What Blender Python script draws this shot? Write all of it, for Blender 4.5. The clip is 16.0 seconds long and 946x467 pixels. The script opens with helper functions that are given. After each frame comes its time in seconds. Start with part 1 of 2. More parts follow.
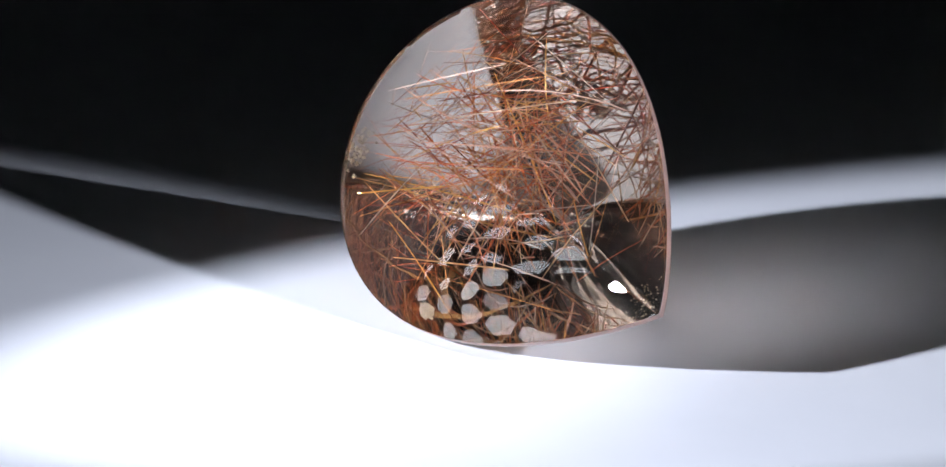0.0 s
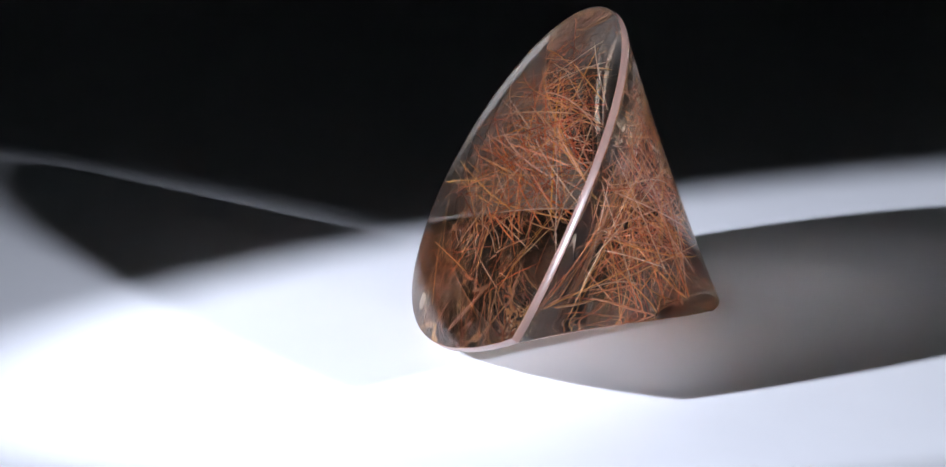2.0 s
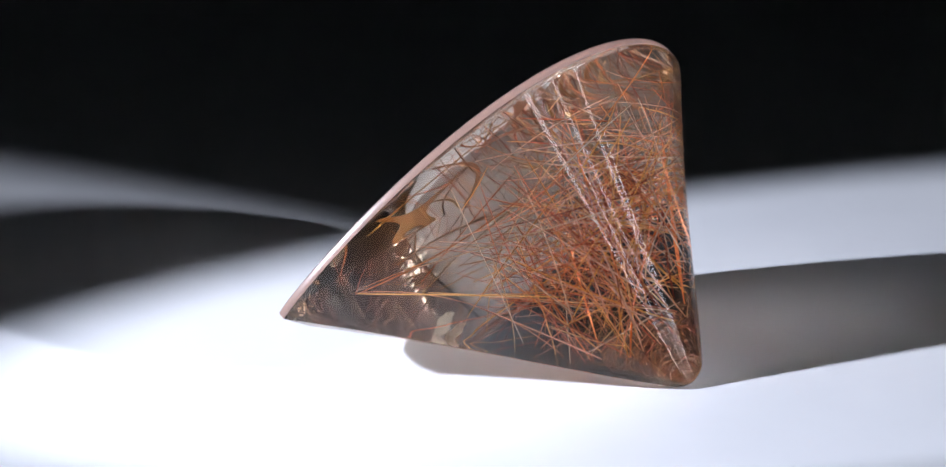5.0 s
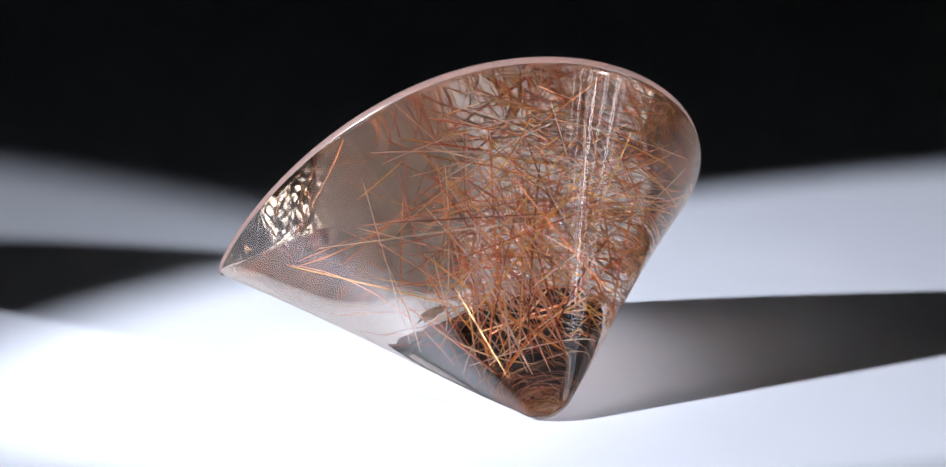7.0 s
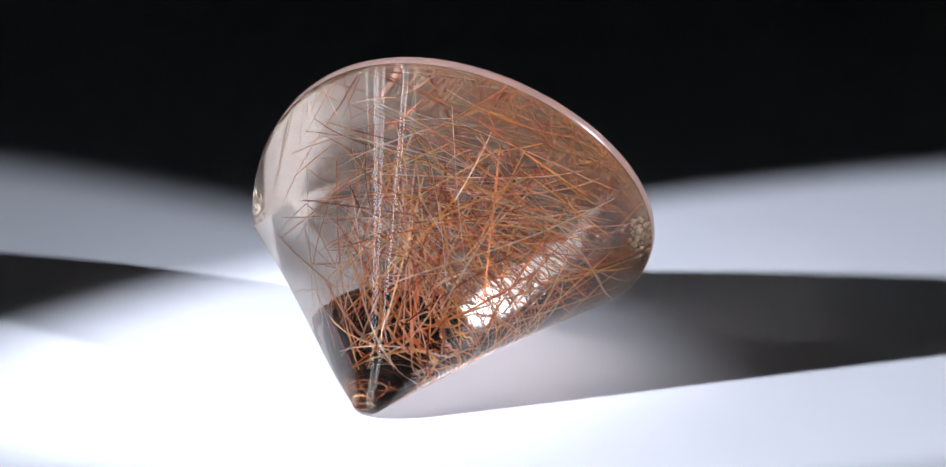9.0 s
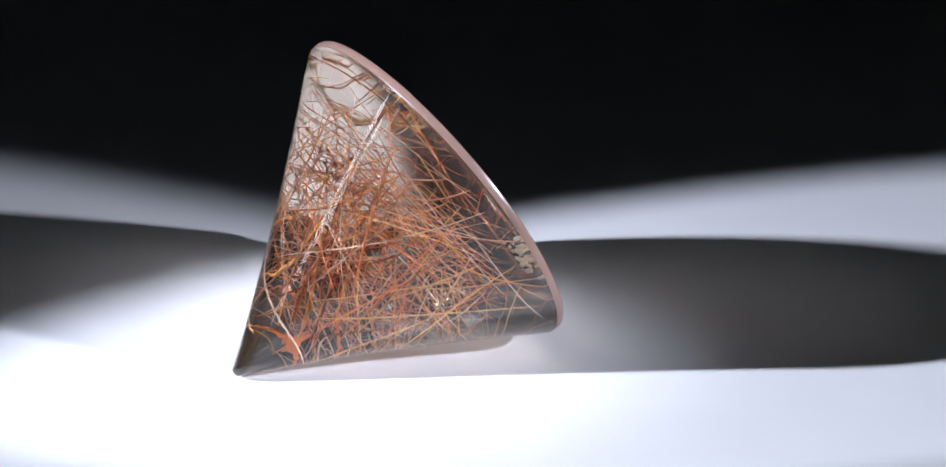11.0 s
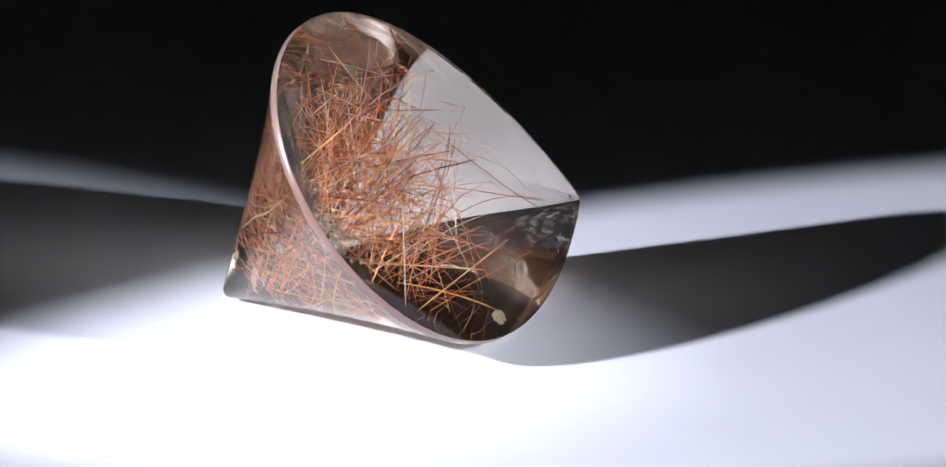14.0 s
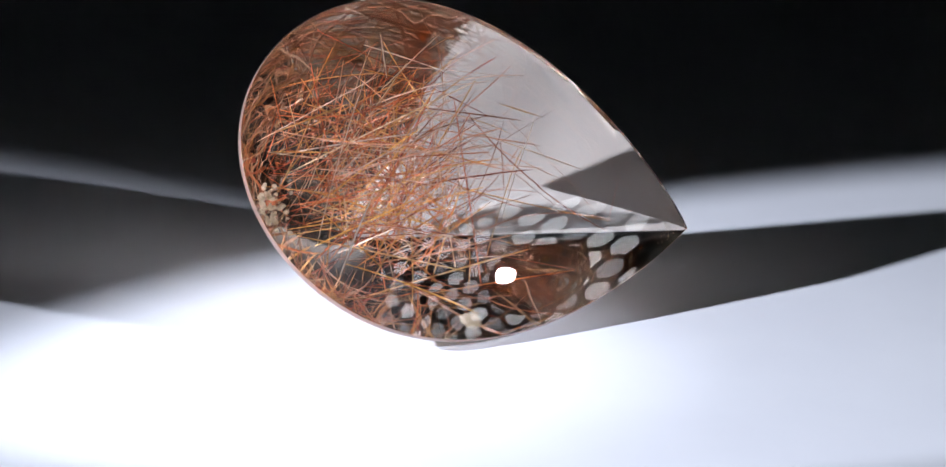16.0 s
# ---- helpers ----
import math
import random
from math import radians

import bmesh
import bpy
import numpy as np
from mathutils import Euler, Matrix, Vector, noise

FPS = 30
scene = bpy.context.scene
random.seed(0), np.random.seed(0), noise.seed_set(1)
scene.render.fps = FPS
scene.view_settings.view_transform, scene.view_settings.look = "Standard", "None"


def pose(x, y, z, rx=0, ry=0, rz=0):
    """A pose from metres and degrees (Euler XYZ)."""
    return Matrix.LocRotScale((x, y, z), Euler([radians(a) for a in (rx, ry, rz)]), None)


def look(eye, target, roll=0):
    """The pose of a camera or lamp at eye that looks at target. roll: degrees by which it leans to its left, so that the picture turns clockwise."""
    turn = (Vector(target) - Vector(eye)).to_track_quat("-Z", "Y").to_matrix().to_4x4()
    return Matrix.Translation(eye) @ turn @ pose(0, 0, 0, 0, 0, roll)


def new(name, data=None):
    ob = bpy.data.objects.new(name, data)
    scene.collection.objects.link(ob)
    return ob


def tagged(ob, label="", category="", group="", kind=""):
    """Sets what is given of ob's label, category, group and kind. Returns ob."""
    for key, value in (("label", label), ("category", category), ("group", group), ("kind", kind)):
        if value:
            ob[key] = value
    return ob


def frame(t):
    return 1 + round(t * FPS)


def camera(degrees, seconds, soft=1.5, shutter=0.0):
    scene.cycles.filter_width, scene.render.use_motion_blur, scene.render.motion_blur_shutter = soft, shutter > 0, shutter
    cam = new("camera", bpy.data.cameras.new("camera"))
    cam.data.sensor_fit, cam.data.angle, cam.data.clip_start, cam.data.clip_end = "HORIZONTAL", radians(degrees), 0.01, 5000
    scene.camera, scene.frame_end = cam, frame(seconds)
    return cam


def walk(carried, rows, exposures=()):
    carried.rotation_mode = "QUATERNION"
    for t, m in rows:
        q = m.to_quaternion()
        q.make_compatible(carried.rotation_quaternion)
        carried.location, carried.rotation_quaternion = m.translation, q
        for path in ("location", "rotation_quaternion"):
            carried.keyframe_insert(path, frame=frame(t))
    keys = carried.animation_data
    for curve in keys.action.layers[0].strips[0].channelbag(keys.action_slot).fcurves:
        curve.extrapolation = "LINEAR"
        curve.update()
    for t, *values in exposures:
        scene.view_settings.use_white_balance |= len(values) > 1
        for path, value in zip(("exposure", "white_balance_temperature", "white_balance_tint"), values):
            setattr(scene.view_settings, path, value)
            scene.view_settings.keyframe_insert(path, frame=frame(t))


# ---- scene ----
# the camera stands still on a tripod before a small turntable set; one unit is a metre
CM = 0.01
cam = camera(2 * math.degrees(math.atan(784 / 4338.7)), 16.0)
PITCH = radians(16.81)
AIM = Vector((0.0171, 0.0, 0.5493)) * CM
EYE = AIM - Vector((0, math.cos(PITCH), -math.sin(PITCH))) * 13.946 * CM
walk(cam, [(0.0, look(EYE, AIM, 0.21)), (16.0, look(EYE, AIM, 0.21))])

# ---- light ----
world = bpy.data.worlds.new("studio_dark")
scene.world = world
world.use_nodes = True
world.node_tree.nodes["Background"].inputs["Color"].default_value = (0.5, 0.55, 0.65, 1)
world.node_tree.nodes["Background"].inputs["Strength"].default_value = 0.0003


def spot(name, eye, target, watts, degrees, blend, radius, colour, wide, roll):
    """A spot lamp whose oval beam is wide times broader along its own rolled x axis."""
    data = bpy.data.lights.new(name, "SPOT")
    data.energy, data.color, data.shadow_soft_size = watts, colour, radius * CM
    data.spot_size, data.spot_blend = radians(degrees), blend
    ob = new(name, data)
    ob.matrix_world = look(Vector(eye) * CM, Vector(target) * CM) @ pose(0, 0, 0, 0, 0, roll) @ Matrix.Diagonal((wide, 1, 1, 1))
    return ob


BULB_A, BULB_B = (18.13, -10.03, 8.07), (-22.86, -7.77, 8.89)
BEAM_A, BEAM_B = (-5.75, 1.1, 0), (1.6, 0.2, 0)
LAMP_A, DISH_A = (12.2, -7.7, 6.47), (16.88, -11.72, 9.33)
LAMP_B, DISH_B = (-16.2, -6.54, 8.17), (-22.65, -6.4, 10.8)
spot("lamp_light", LAMP_A, BEAM_A, 2.2, 13.0, 0.2, 0.42, (0.765, 0.825, 1.0), 1.70, -31)
spot("lamp_light", LAMP_B, BEAM_B, 5.1, 12.1, 0.1, 0.36, (0.765, 0.825, 1.0), 1.11, -10.6)


# ---- materials ----
def material(name, base=(0.5, 0.5, 0.5), rough=0.5, metal=0.0, **more):
    m = bpy.data.materials.new(name)
    m.use_nodes = True
    b = m.node_tree.nodes["Principled BSDF"]
    b.inputs["Base Color"].default_value = (*base, 1)
    b.inputs["Roughness"].default_value = rough
    b.inputs["Metallic"].default_value = metal
    for key, value in more.items():
        b.inputs[key.replace("_", " ")].default_value = value
    return m, m.node_tree, b


def noise_node(tree, scale, detail=4):
    n = tree.nodes.new("ShaderNodeTexNoise")
    n.inputs["Scale"].default_value, n.inputs["Detail"].default_value = scale, detail
    c = tree.nodes.new("ShaderNodeTexCoord")
    tree.links.new(c.outputs["Object"], n.inputs["Vector"])
    return n


def mottled(name, low, high, rough, scale, bump=0.0, metal=0.0):
    """A surface that wanders between two colours, with a fine relief."""
    m, tree, b = material(name, low, rough, metal)
    n = noise_node(tree, scale)
    ramp = tree.nodes.new("ShaderNodeValToRGB")
    ramp.color_ramp.elements[0].position, ramp.color_ramp.elements[1].position = 0.3, 0.7
    ramp.color_ramp.elements[0].color, ramp.color_ramp.elements[1].color = (*low, 1), (*high, 1)
    tree.links.new(n.outputs[0], ramp.inputs[0])
    tree.links.new(ramp.outputs[0], b.inputs["Base Color"])
    if bump:
        fine = noise_node(tree, scale * 14, 2)
        relief = tree.nodes.new("ShaderNodeBump")
        relief.inputs["Strength"].default_value, relief.inputs["Distance"].default_value = bump, 0.0002
        tree.links.new(fine.outputs[0], relief.inputs["Height"])
        tree.links.new(relief.outputs[0], b.inputs["Normal"])
    return m


SHEET = mottled("white_card", (0.76, 0.76, 0.77), (0.82, 0.82, 0.82), 0.45, 60, 0.05)
CLOTH = mottled("black_cloth", (0.004, 0.004, 0.005), (0.008, 0.008, 0.009), 0.95, 120, 0.3)
DARK = mottled("dark_room_paint", (0.015, 0.015, 0.017), (0.025, 0.025, 0.027), 0.9, 3)
WOOD = mottled("dark_table", (0.02, 0.018, 0.016), (0.035, 0.03, 0.026), 0.6, 20, 0.2)
QUARTZ = bpy.data.materials.new("clear_quartz")
QUARTZ.use_nodes = True
QUARTZ.node_tree.nodes.clear()
glass, end = QUARTZ.node_tree.nodes.new("ShaderNodeBsdfGlass"), QUARTZ.node_tree.nodes.new("ShaderNodeOutputMaterial")
glass.inputs["Color"].default_value, glass.inputs["Roughness"].default_value, glass.inputs["IOR"].default_value = (0.90, 0.85, 0.795, 1), 0.0, 1.55
# added see-through share: lightens needles and shadow in place of refracted light, tinted cool
clear, blend = QUARTZ.node_tree.nodes.new("ShaderNodeBsdfTransparent"), QUARTZ.node_tree.nodes.new("ShaderNodeMixShader")
clear.inputs["Color"].default_value = (0.92, 0.94, 0.97, 1)
blend.inputs[0].default_value = 0.045
QUARTZ.node_tree.links.new(glass.outputs[0], blend.inputs[1])
QUARTZ.node_tree.links.new(clear.outputs[0], blend.inputs[2])
QUARTZ.node_tree.links.new(blend.outputs[0], end.inputs["Surface"])
FROST, _, q = material("ground_edge", (0.5, 0.33, 0.27), 0.3, Transmission_Weight=0.7, IOR=1.45)
HOUSING = mottled("black_lamp_metal", (0.012, 0.012, 0.012), (0.02, 0.02, 0.02), 0.6, 80)


def rutile(name, colours, rough, metal):
    """Needle colour, differing from needle to needle."""
    m, tree, b = material(name, colours[0], rough, metal)
    info, geo = tree.nodes.new("ShaderNodeObjectInfo"), tree.nodes.new("ShaderNodeNewGeometry")
    add, fract = tree.nodes.new("ShaderNodeMath"), tree.nodes.new("ShaderNodeMath")
    fract.operation = "FRACT"
    tree.links.new(info.outputs["Random"], add.inputs[0])
    tree.links.new(geo.outputs["Random Per Island"], add.inputs[1])
    tree.links.new(add.outputs[0], fract.inputs[0])
    ramp = tree.nodes.new("ShaderNodeValToRGB")
    while len(ramp.color_ramp.elements) < len(colours):
        ramp.color_ramp.elements.new(0.5)
    for k, (e, c) in enumerate(zip(ramp.color_ramp.elements, colours)):
        e.position, e.color = k / (len(colours) - 1), (*c, 1)
    tree.links.new(fract.outputs[0], ramp.inputs[0])
    tree.links.new(ramp.outputs[0], b.inputs["Base Color"])
    return m


RUTILE = rutile("rutile", [(0.75, 0.17, 0.08), (0.86, 0.29, 0.11), (0.2, 0.04, 0.025), (0.95, 0.5, 0.17), (0.55, 0.11, 0.06), (0.25, 0.05, 0.03), (0.96, 0.7, 0.54), (0.8, 0.2, 0.08)], 0.32, 0.72)
# golden and near-white needles; the white glints are put into the colour
GLINT = rutile("glint_rutile", [(0.98, 0.6, 0.3), (0.99, 0.55, 0.14), (0.98, 0.9, 0.8), (0.95, 0.3, 0.09)], 0.28, 0.8)
CHALK = mottled("pale_crust", (0.34, 0.27, 0.17), (0.66, 0.58, 0.46), 0.7, 900, 0.5)


# ---- building helpers ----
def mesh_of(name, bm, materials, smooth=True, sharp=30):
    me = bpy.data.meshes.new(name)
    bm.to_mesh(me)
    bm.free()
    for m in materials:
        me.materials.append(m)
    if smooth:
        me.polygons.foreach_set("use_smooth", [True] * len(me.polygons))
        me.set_sharp_from_angle(angle=radians(sharp))
    return me


def part(name, bm, mat, parent, label="", smooth=True, sharp=30):
    ob = new(name, mesh_of(name, bm, [mat], smooth, sharp))
    ob.parent = parent
    return tagged(ob, label)


def box(bm, lo, hi, bevel=0.0):
    made = bmesh.ops.create_cube(bm, size=1)["verts"]
    for v in made:
        v.co = [l + (c + 0.5) * (h - l) for l, h, c in zip(lo, hi, v.co)]
    if bevel:
        bmesh.ops.bevel(bm, geom=list({e for v in made for e in v.link_edges}), offset=bevel, segments=3, affect="EDGES", profile=0.5)
    return bm


def setting(name, lo, hi, mat, label, bevel=0.0):
    bm = box(bmesh.new(), lo, hi, bevel)
    ob = new(name, mesh_of(name, bm, [mat], True))
    return tagged(ob, label, kind="structure")


# ---- the set: a white card on a dark table in a blacked-out room ----
setting("floor", (-1.5, -1.5, -0.80), (1.5, 1.5, -0.75), DARK, "dark floor of the blacked-out room")
setting("wall_north", (-1.5, 1.5, -0.75), (1.5, 1.6, 1.6), DARK, "dark painted wall behind the set")
setting("wall_south", (-1.5, -1.6, -0.75), (1.5, -1.5, 1.6), DARK, "dark painted wall behind the camera")
setting("wall_east", (1.5, -1.5, -0.75), (1.6, 1.5, 1.6), DARK, "dark painted wall of the room")
setting("wall_west", (-1.6, -1.5, -0.75), (-1.5, 1.5, 1.6), DARK, "dark painted wall of the room")
setting("ceiling", (-1.5, -1.5, 1.6), (1.5, 1.5, 1.65), DARK, "dark ceiling of the room")


def table():
    top = new("table")
    tagged(top, "dark wooden work table that carries the set", "table")
    part("tabletop", box(bmesh.new(), (-0.45, -0.5, -0.03), (0.45, 0.5, -0.0012), 0.004), WOOD, top)
    for x in (-0.4, 0.4):
        for y in (-0.45, 0.45):
            part("leg", box(bmesh.new(), (x - 0.03, y - 0.03, -0.75), (x + 0.03, y + 0.03, -0.03), 0.004), WOOD, top)


table()
bm = box(bmesh.new(), (-0.16, -0.16, -0.0012), (0.16, 0.09, 0.0), 0.0004)
CARD = new("white_card", mesh_of("white_card", bm, [SHEET]))
tagged(CARD, "smooth white card lying under the gemstone", "card")
bm = box(bmesh.new(), (-0.42, 0.30, -0.0012), (0.42, 0.306, 0.5), 0.002)
tagged(new("black_backdrop", mesh_of("black_backdrop", bm, [CLOTH])), "plain black cloth-covered backdrop panel behind the stone", "backdrop")


FACET, tree, q = material("mirror_facets", (0.8, 0.8, 0.82), 0.02, 1.0)
info, ramp = tree.nodes.new("ShaderNodeObjectInfo"), tree.nodes.new("ShaderNodeValToRGB")
ramp.color_ramp.elements[0].color, ramp.color_ramp.elements[1].color = (0.28, 0.285, 0.3, 1), (0.98, 0.98, 0.98, 1)
tree.links.new(info.outputs["Random"], ramp.inputs[0])
tree.links.new(ramp.outputs[0], q.inputs["Base Color"])
BULB, _, q = material("lamp_bulb", (0.8, 0.8, 0.8), 0.3)
q.inputs["Emission Color"].default_value, q.inputs["Emission Strength"].default_value = (0.78, 0.87, 1, 1), 9.5
BAFFLE, _, q = material("matt_black_baffle", (0.003, 0.003, 0.003), 1.0, Specular_IOR_Level=0.0)


def lathe(profile, n=40):
    bm = bmesh.new()
    rings = [[bm.verts.new((r * CM * math.cos(2 * math.pi * k / n), r * CM * math.sin(2 * math.pi * k / n), z * CM)) for k in range(n)] for r, z in profile]
    for a, b in zip(rings, rings[1:]):
        for k in range(n):
            bm.faces.new((a[k], a[(k + 1) % n], b[(k + 1) % n], b[k]))
    bm.faces.new(rings[0][::-1])
    bm.faces.new(rings[-1])
    bmesh.ops.recalc_face_normals(bm, faces=bm.faces)
    return bm


def facet_mesh(pitch, mat):
    bm = bmesh.new()
    ring = [[bm.verts.new((math.cos(a) * pitch * 0.565 * k * CM, math.sin(a) * pitch * 0.565 * k * CM, z * CM)) for a in (math.pi / 6 + math.pi / 3 * q for q in range(6))] for k, z in ((0.8, -0.12), (1, -0.06), (0.93, 0))]
    bm.faces.new(ring[0][::-1])
    for a, b in zip(ring, ring[1:]):
        for q in range(6):
            bm.faces.new((a[q], a[(q + 1) % 6], b[(q + 1) % 6], b[q]))
    bm.faces.new(ring[2])
    bmesh.ops.recalc_face_normals(bm, faces=bm.faces)
    return mesh_of("reflector_facet", bm, [mat], False)


def studio_lamp(bulb, dish, radius, cells):
    """A small spot lamp on a stand: a bulb before a bowl of six-sided mirror facets."""
    bulb, dish, stone = Vector(bulb), Vector(dish), Vector((0, 0.1, 0.8))
    lamp = new("studio_lamp")
    tagged(lamp, "small black spot lamp with a faceted mirror reflector on a stand", "lamp", "lamps beside the card")
    back = (dish - stone).normalized()
    foot = dish + back * 3.5
    lamp.matrix_world = Matrix.Translation(Vector((foot.x, foot.y, -0.12)) * CM)
    aim = Matrix.Translation(-lamp.matrix_world.translation) @ look(dish * CM, stone * CM)
    R, reach = radius, (dish - stone).length
    part("stand_base", lathe([(2.6, 0.0), (2.6, 0.5), (2.3, 0.8), (0.6, 0.9)]), HOUSING, lamp)
    part("stand_pole", lathe([(0.35, 0.9), (0.35, foot.z - R * 0.6)]), HOUSING, lamp)
    # barrel drawn out to z = -5 to keep bulb light off the card
    bm = lathe([(0.3, 6.5), (R * 0.4, 6.5), (R * 0.9, 5.2), (R + 0.35, 2.2), (R + 0.35, -5.0), (R + 0.2, -5.0), (R + 0.2, 2.2), (R * 0.85, 4.6), (R * 0.3, 5.8)])
    bmesh.ops.transform(bm, matrix=aim, verts=bm.verts)
    part("housing", bm, BAFFLE, lamp)
    bulb_aim = Matrix.Translation(-lamp.matrix_world.translation) @ look(bulb * CM, stone * CM)
    # the cap is an added, unseen blocker: the bulb lights only the bowl
    for name, profile, mat, label in (("bulb", [(0.5, 1.5), (1.1, 1.15), (1.4, 0.5), (1.4, 0.1)], BULB, "frosted glowing bulb"),
                                      ("added_spill_cap", [(2.45, 0.05), (2.5, 0.0), (2.5, -0.15), (1.7, -1.6), (0.6, -2.0)], BAFFLE, "added matt black cap that blocks the bulb's forward light")):
        bm = lathe(profile, 32)
        bmesh.ops.transform(bm, matrix=bulb_aim, verts=bm.verts)
        part(name, bm, mat, lamp, label)
    near = (aim.inverted() @ (bulb * CM - lamp.matrix_world.translation)) / CM
    pitch, rng = R / cells, random.Random(5)
    mesh = facet_mesh(pitch, FACET)
    for i in range(-9, 10):
        for j in range(-9, 10):
            x, y = pitch * (i + 0.5 * j), pitch * 0.866 * j
            r = math.hypot(x, y)
            if r > R * 0.97:
                continue
            facet = new("reflector_facet", mesh)
            facet.parent = lamp
            at = Vector((x, y, 3.2 + 1.6 * (1 - r * r / R / R)))
            shaky = 0.022 if r > R * 0.45 else 0.03
            lean = (near - at).normalized() + (Vector((0, 0, -reach)) - at).normalized() + 2 * Vector((rng.gauss(0, shaky), rng.gauss(0, shaky), 0))
            facet.matrix_local = aim @ Matrix.Translation(at * CM) @ Vector((0, 0, -1)).rotation_difference(lean).to_matrix().to_4x4()
    return lamp


studio_lamp(BULB_A, DISH_A, 8.4, 5.4)
studio_lamp(BULB_B, DISH_B, 10.4, 4.7)

# ---- the gemstone: a pear-shaped rutilated quartz lying tilted on its point ----
LENGTH, HEIGHT, DOME, GIRDLE = 1.3, 1.42, 0.121, 0.045
APEX = Vector((-0.247, -0.0375, -HEIGHT))
TILT, SPIN = 33.52, -19.96
TURN = Matrix.Rotation(radians(90 - TILT), 3, "X") @ Matrix.Rotation(radians(SPIN), 3, "Z")
SHIFT = Vector((0.1085, 0.2005, 0.7832))


def outline(a):
    """The pear outline of the face: its point lies at a = 0."""
    s, c = math.sin(a), math.cos(a)
    return (LENGTH * c + 0.0175 * s * s + 0.0385 * s * c,
            1.1508 * s * abs(math.sin(a / 2)) ** 0.627 + 0.0192 * s * s - 0.0822 * s * c * c - 0.0235 * s * s * c + 0.0024 * s ** 3)


def flank(a, s):
    """A point of the cone's flank: s runs from 0 at the point below to 1 at the girdle. The flank is slightly hollow."""
    x, y = outline(a)
    k = (s - 0.1 * s * (1 - s)) * (1 + 0.0016 * noise.noise(Vector((8 * math.cos(a), 8 * math.sin(a), 0.4 + 0.5 * s))))
    tip = (1 - s) ** 1.15
    return Vector((APEX.x * (1 - s) + x * k + 0.135 * math.cos(a) * tip, APEX.y * (1 - s) + y * k + 0.025 * math.sin(a) * tip,
                   -GIRDLE - (HEIGHT - GIRDLE) * (1 - s) + 0.06 * math.cos(a) ** 2 * (1 - s) ** 6))


def stand(p):
    return (TURN @ Vector(p) + SHIFT) * CM


def gem_mesh():
    bm, n = bmesh.new(), 360
    angles = [2 * math.pi * k / n for k in range(n)]
    rings = []
    for r in [0.05 * k for k in range(1, 20)] + [0.975, 1.0]:
        rings.append([Vector((*(c * r for c in outline(a)), DOME * (1 - r * r))) for a in angles])
    for s in [1 - 0.015 * k for k in range(64)] + [0.03, 0.015, 0.0]:
        rings.append([flank(a, s) for a in angles])
    for f in (15, 30, 45, 60, 75):
        c, d = math.cos(radians(f)), 0.014 * math.sin(radians(f))
        rings.append([Vector((APEX.x + (p.x - APEX.x) * c, APEX.y + (p.y - APEX.y) * c, -HEIGHT + (p.z + HEIGHT) * c * c - d)) for p in (flank(a, 0) for a in angles)])
    verts = [[bm.verts.new(stand(p)) for p in ring] for ring in rings]
    top = bm.verts.new(stand((0, 0, DOME)))
    low = bm.verts.new(stand((APEX.x, APEX.y, -HEIGHT - 0.014)))
    for k in range(n):
        j = (k + 1) % n
        bm.faces.new((top, verts[0][k], verts[0][j]))
        for a, b in zip(verts, verts[1:]):
            bm.faces.new((a[k], b[k], b[j], a[j]))
        bm.faces.new((verts[-1][k], low, verts[-1][j]))
    bmesh.ops.recalc_face_normals(bm, faces=bm.faces)
    return bm


def girdle_mesh():
    """A thin ground band round the widest edge, a hair proud of the stone."""
    bm, n, out = bmesh.new(), 176, 1.0025
    rings = []
    for k in range(n):
        x, y = outline(2 * math.pi * k / n)
        rings.append([bm.verts.new(stand((x * r, y * r, z))) for r, z in ((1.0006, -0.002), (out, -0.006), (out, -GIRDLE + 0.006), (1.0006, -GIRDLE + 0.002))])
    for k in range(n):
        a, b = rings[k], rings[(k + 1) % n]
        for i in range(4):
            bm.faces.new((a[i], a[(i + 1) % 4], b[(i + 1) % 4], b[i]))
    bmesh.ops.recalc_face_normals(bm, faces=bm.faces)
    return bm


POLAR = sorted((math.atan2(outline(2 * math.pi * k / 720)[1], outline(2 * math.pi * k / 720)[0]), math.hypot(*outline(2 * math.pi * k / 720))) for k in range(720))
POLAR_A, POLAR_R = [p[0] for p in POLAR], [p[1] for p in POLAR]


def inside(p, margin=0.96, low=0.82):
    if p.z > DOME * 0.3 or p.z < -HEIGHT * low:
        return False
    if p.z > -GIRDLE:
        s = k = 1.0
    else:
        s = 1 + (p.z + GIRDLE) / (HEIGHT - GIRDLE)
        k = s - 0.1 * s * (1 - s)
    x, y = p.x - APEX.x * (1 - s), p.y - APEX.y * (1 - s)
    return math.hypot(x, y) < margin * k * float(np.interp(math.atan2(y, x), POLAR_A, POLAR_R)) - 0.012


def strand(rng, centre, way, length, bend):
    """The points of one needle inside the stone, cut off where it would leave it."""
    side = way.cross(Vector((rng.gauss(0, 1), rng.gauss(0, 1), rng.gauss(0, 1)))).normalized()
    pts = []
    for half in (-1, 1):
        run = []
        for k in range(0 if half > 0 else 1, 6):
            d = half * k / 5 * length / 2
            p = centre + way * d + side * bend * d * d
            if not inside(p):
                break
            run.append(p)
        pts = (run[::-1] + pts) if half < 0 else (pts + run)
    return pts


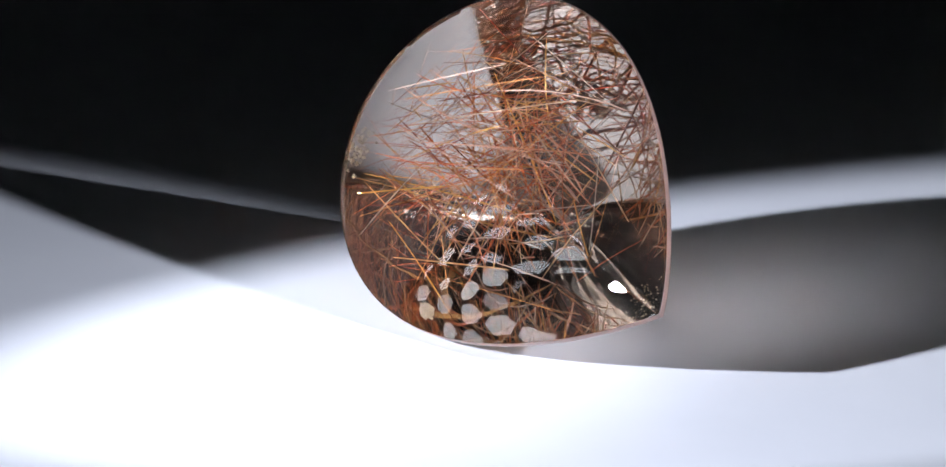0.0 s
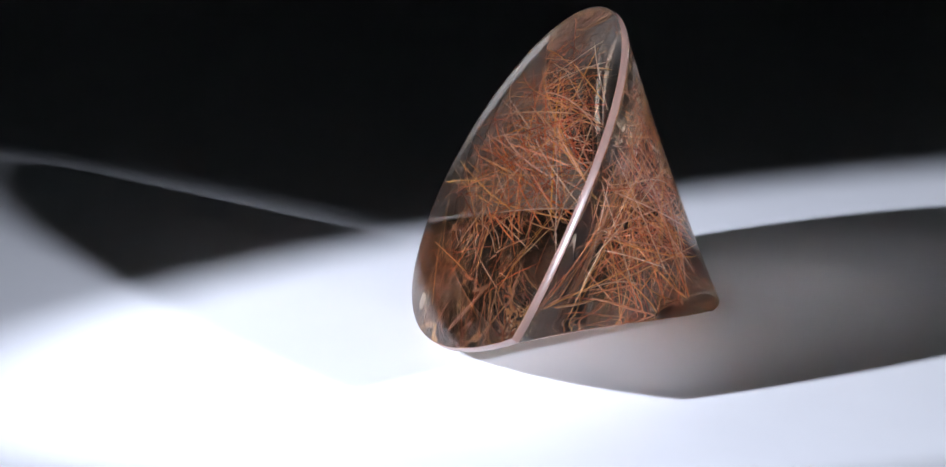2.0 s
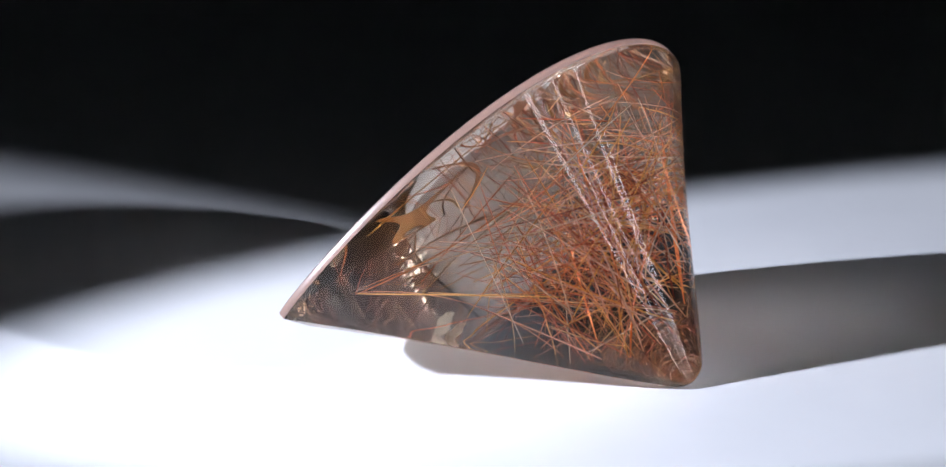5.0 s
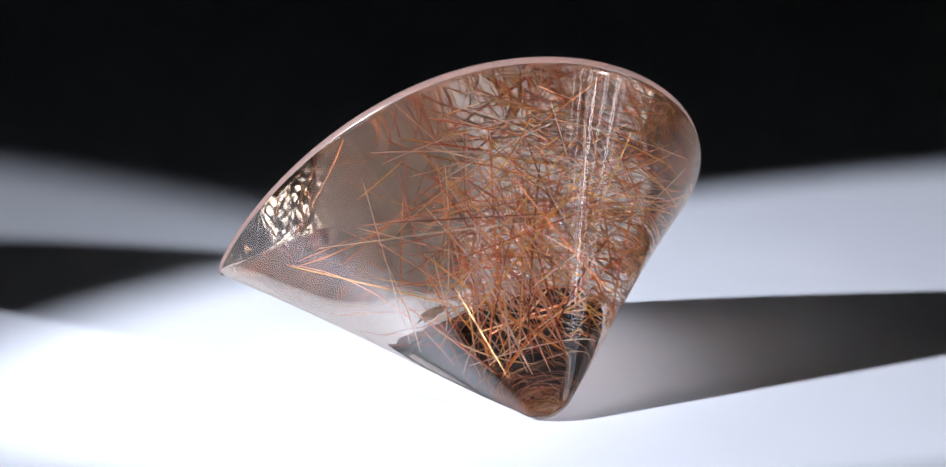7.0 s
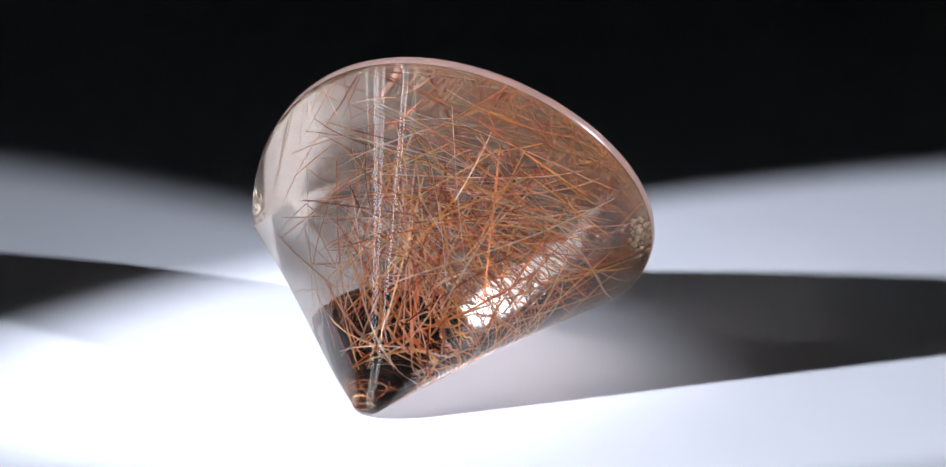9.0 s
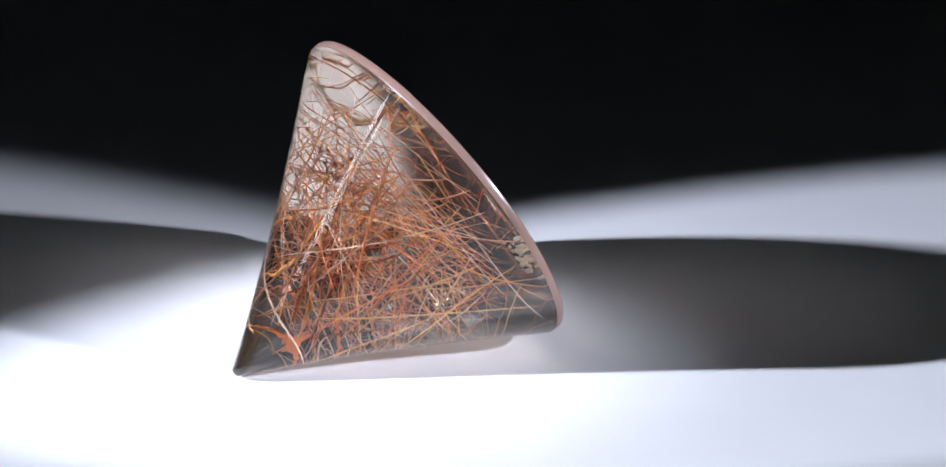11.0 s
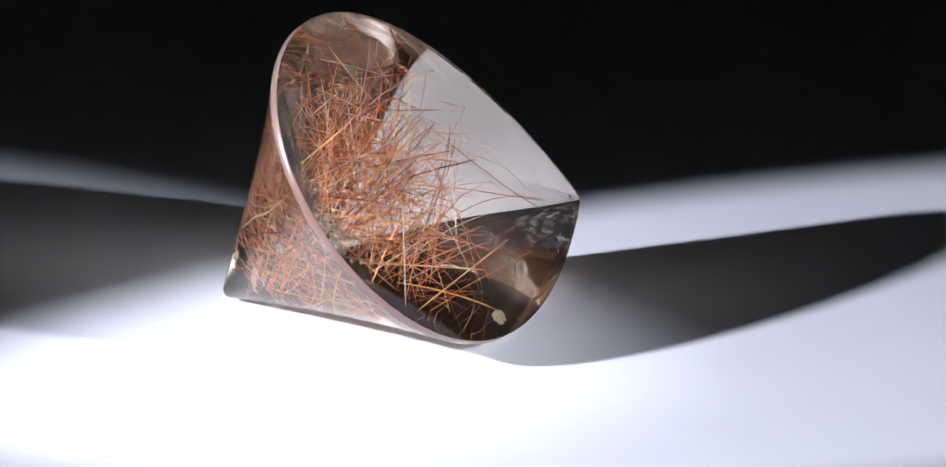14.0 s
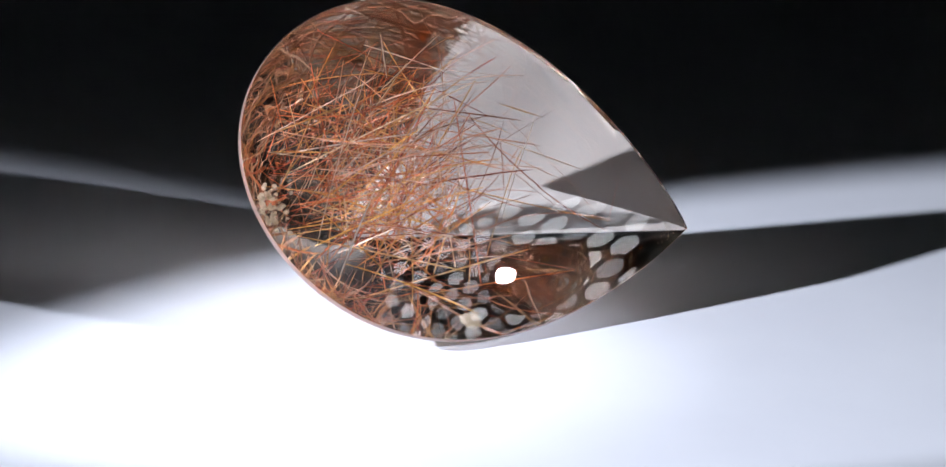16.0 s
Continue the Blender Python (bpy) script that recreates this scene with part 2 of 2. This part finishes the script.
def tube(bm, pts, radius):
    rings = []
    for k, p in enumerate(pts):
        way = (pts[min(k + 1, len(pts) - 1)] - pts[max(k - 1, 0)]).normalized()
        u = way.orthogonal().normalized()
        v = way.cross(u)
        r = radius * (0.35 if k in (0, len(pts) - 1) else 1.0)
        rings.append([bm.verts.new(stand(p + (u * math.cos(a) + v * math.sin(a)) * r)) for a in (0, 2.094, 4.189)])
    for a, b in zip(rings, rings[1:]):
        for i in range(3):
            bm.faces.new((a[i], a[(i + 1) % 3], b[(i + 1) % 3], b[i]))
    bm.faces.new(rings[0][::-1])
    bm.faces.new(rings[-1])


# sprays from which the needles fan out: place in the stone, main direction, spread, share
FAN = [(Vector((-0.2, -0.03, -0.9)), Vector((0.2, 0.1, 1)), 0.4, 1), (Vector((-0.35, 0.1, -0.6)), Vector((-0.5, 0.2, 1)), 0.4, 1)]
SPRAYS = [(Vector((-0.62, -0.35, -0.2)), Vector((1, 0.35, 0.0)), 0.35, 4), (Vector((-0.75, 0.2, -0.22)), Vector((0.3, 1, -0.3)), 0.45, 4),
          (Vector((-0.3, 0.55, -0.25)), Vector((1, 0.2, -0.3)), 0.35, 3), (Vector((-0.3, -0.1, -0.75)), Vector((0.2, 0.3, 1)), 0.35, 3),
          (Vector((-0.05, -0.45, -0.4)), Vector((1, 0.2, 0.5)), 0.4, 1), (Vector((0.45, 0.0, -0.25)), Vector((1, -0.6, 0.2)), 0.5, 0.35),
          (Vector((-0.25, -0.25, -0.7)), Vector((-0.1, -0.5, 1)), 0.3, 2), (Vector((-0.15, 0.25, -0.6)), Vector((0.3, 0.6, 1)), 0.3, 2.5),
          (Vector((0.15, 0.1, -0.5)), Vector((1, 0.1, 0.9)), 0.25, 1)]


def needles(count, rng, thin, thick, bow, least=0.25, hubs=SPRAYS):
    made = 0
    while made < count:
        hub, main, spread, _ = rng.choices(hubs, [p[3] for p in hubs])[0]
        centre = hub + Vector((rng.gauss(0, 0.32), rng.gauss(0, 0.34), rng.gauss(0, 0.2)))
        if not inside(centre, 0.96) or (centre.x > 0.1 and rng.random() < 0.5):
            continue
        way = (main.normalized() * rng.choice((1, 1, 1, 0.1)) + Vector((rng.gauss(0, 0.9 * spread), rng.gauss(0, 0.9 * spread), rng.gauss(0, 0.9 * spread)))).normalized()
        pts = strand(rng, centre, way, rng.uniform(least, 1.0) ** 1.2 * 1.4, rng.gauss(0, bow) * rng.choice((1, 1, 2.5)))
        if len(pts) < 4:
            continue
        made += 1
        yield pts, rng.uniform(thin, thick)


def pale_patch():
    bm = bmesh.new()
    made = bmesh.ops.create_icosphere(bm, subdivisions=3, radius=1)["verts"]
    for v in made:
        k = 0.85 + 0.6 * noise.noise(v.co * 2.6)
        v.co = stand(Vector((0.06 + 0.062 * v.co.x * k, -0.79 + 0.043 * v.co.y * k, -0.02 + 0.012 * v.co.z)))
    return bm


def crust(rng, centre, size, count, grain=0.17):
    """A crumbly patch of small grains, set along the stone's edge."""
    bm = bmesh.new()
    for _ in range(count):
        p = centre + Vector((rng.gauss(0, 0.45), rng.gauss(0, 0.8), rng.gauss(0, 0.45))) * size
        p.z = min(max(p.z, -0.07), -0.012)
        if not inside(p, 0.985):
            continue
        r = size * rng.uniform(0.3, 1.0) * grain
        for v in bmesh.ops.create_icosphere(bm, subdivisions=1, radius=1)["verts"]:
            v.co = stand(p + v.co * r * (1 + 0.5 * noise.noise(v.co * 2 + p * 40)))
    return bm


def gemstone():
    stone = new("gemstone")
    tagged(stone, "clear pear-shaped quartz gemstone full of copper-red rutile needles", "gemstone")
    part("body", gem_mesh(), QUARTZ, stone, "clear colourless quartz with a domed face", sharp=40)
    part("girdle", girdle_mesh(), FROST, stone, "thin ground pinkish edge band", sharp=40)
    rng = random.Random(11)
    for pts, r in list(needles(180, rng, 0.0018, 0.0042, 0.12, 0.5)) + list(needles(24, rng, 0.0036, 0.005, 0.03, 0.8)) + list(needles(46, rng, 0.0032, 0.0056, 0.04, 0.6, FAN)):
        bm = bmesh.new()
        tube(bm, pts, r)
        bright = rng.random() < (0.7 if r > 0.004 else 0.44)
        part("needle", bm, GLINT if bright else RUTILE, stone, "golden needle, with glints put into its colour" if bright else "", smooth=not bright, sharp=70)
    bm = bmesh.new()
    for pts, r in needles(95, rng, 0.0012, 0.0022, 0.2, 0.45):
        tube(bm, pts, r)
    for pts, r in needles(110, rng, 0.0010, 0.0020, 0.25, 0.45, SPRAYS[:2] + SPRAYS[6:8]):
        tube(bm, pts, r)
    tagged(part("fine_needles", bm, RUTILE, stone, "spray of fine copper-red needles", sharp=70), kind="stuff")
    part("pale_patch", pale_patch(), CHALK, stone, "small flat pale patch under the face")
    part("edge_crust", crust(rng, Vector((-1.13, -0.42, -0.03)), 0.11, 150), CHALK, stone, "crumbly pale crust on the edge")
    part("tip_crust", crust(rng, Vector((1.17, 0.0, -0.03)), 0.09, 70, 0.06), CHALK, stone, "few pale grains near the point")
    return stone


STONE = gemstone()


def motions():
    walk(STONE, [(k * 0.5, pose(0, 0, 0, 0, 0, -42.98 - 18.122 * k * 0.5)) for k in range(33)])


motions()
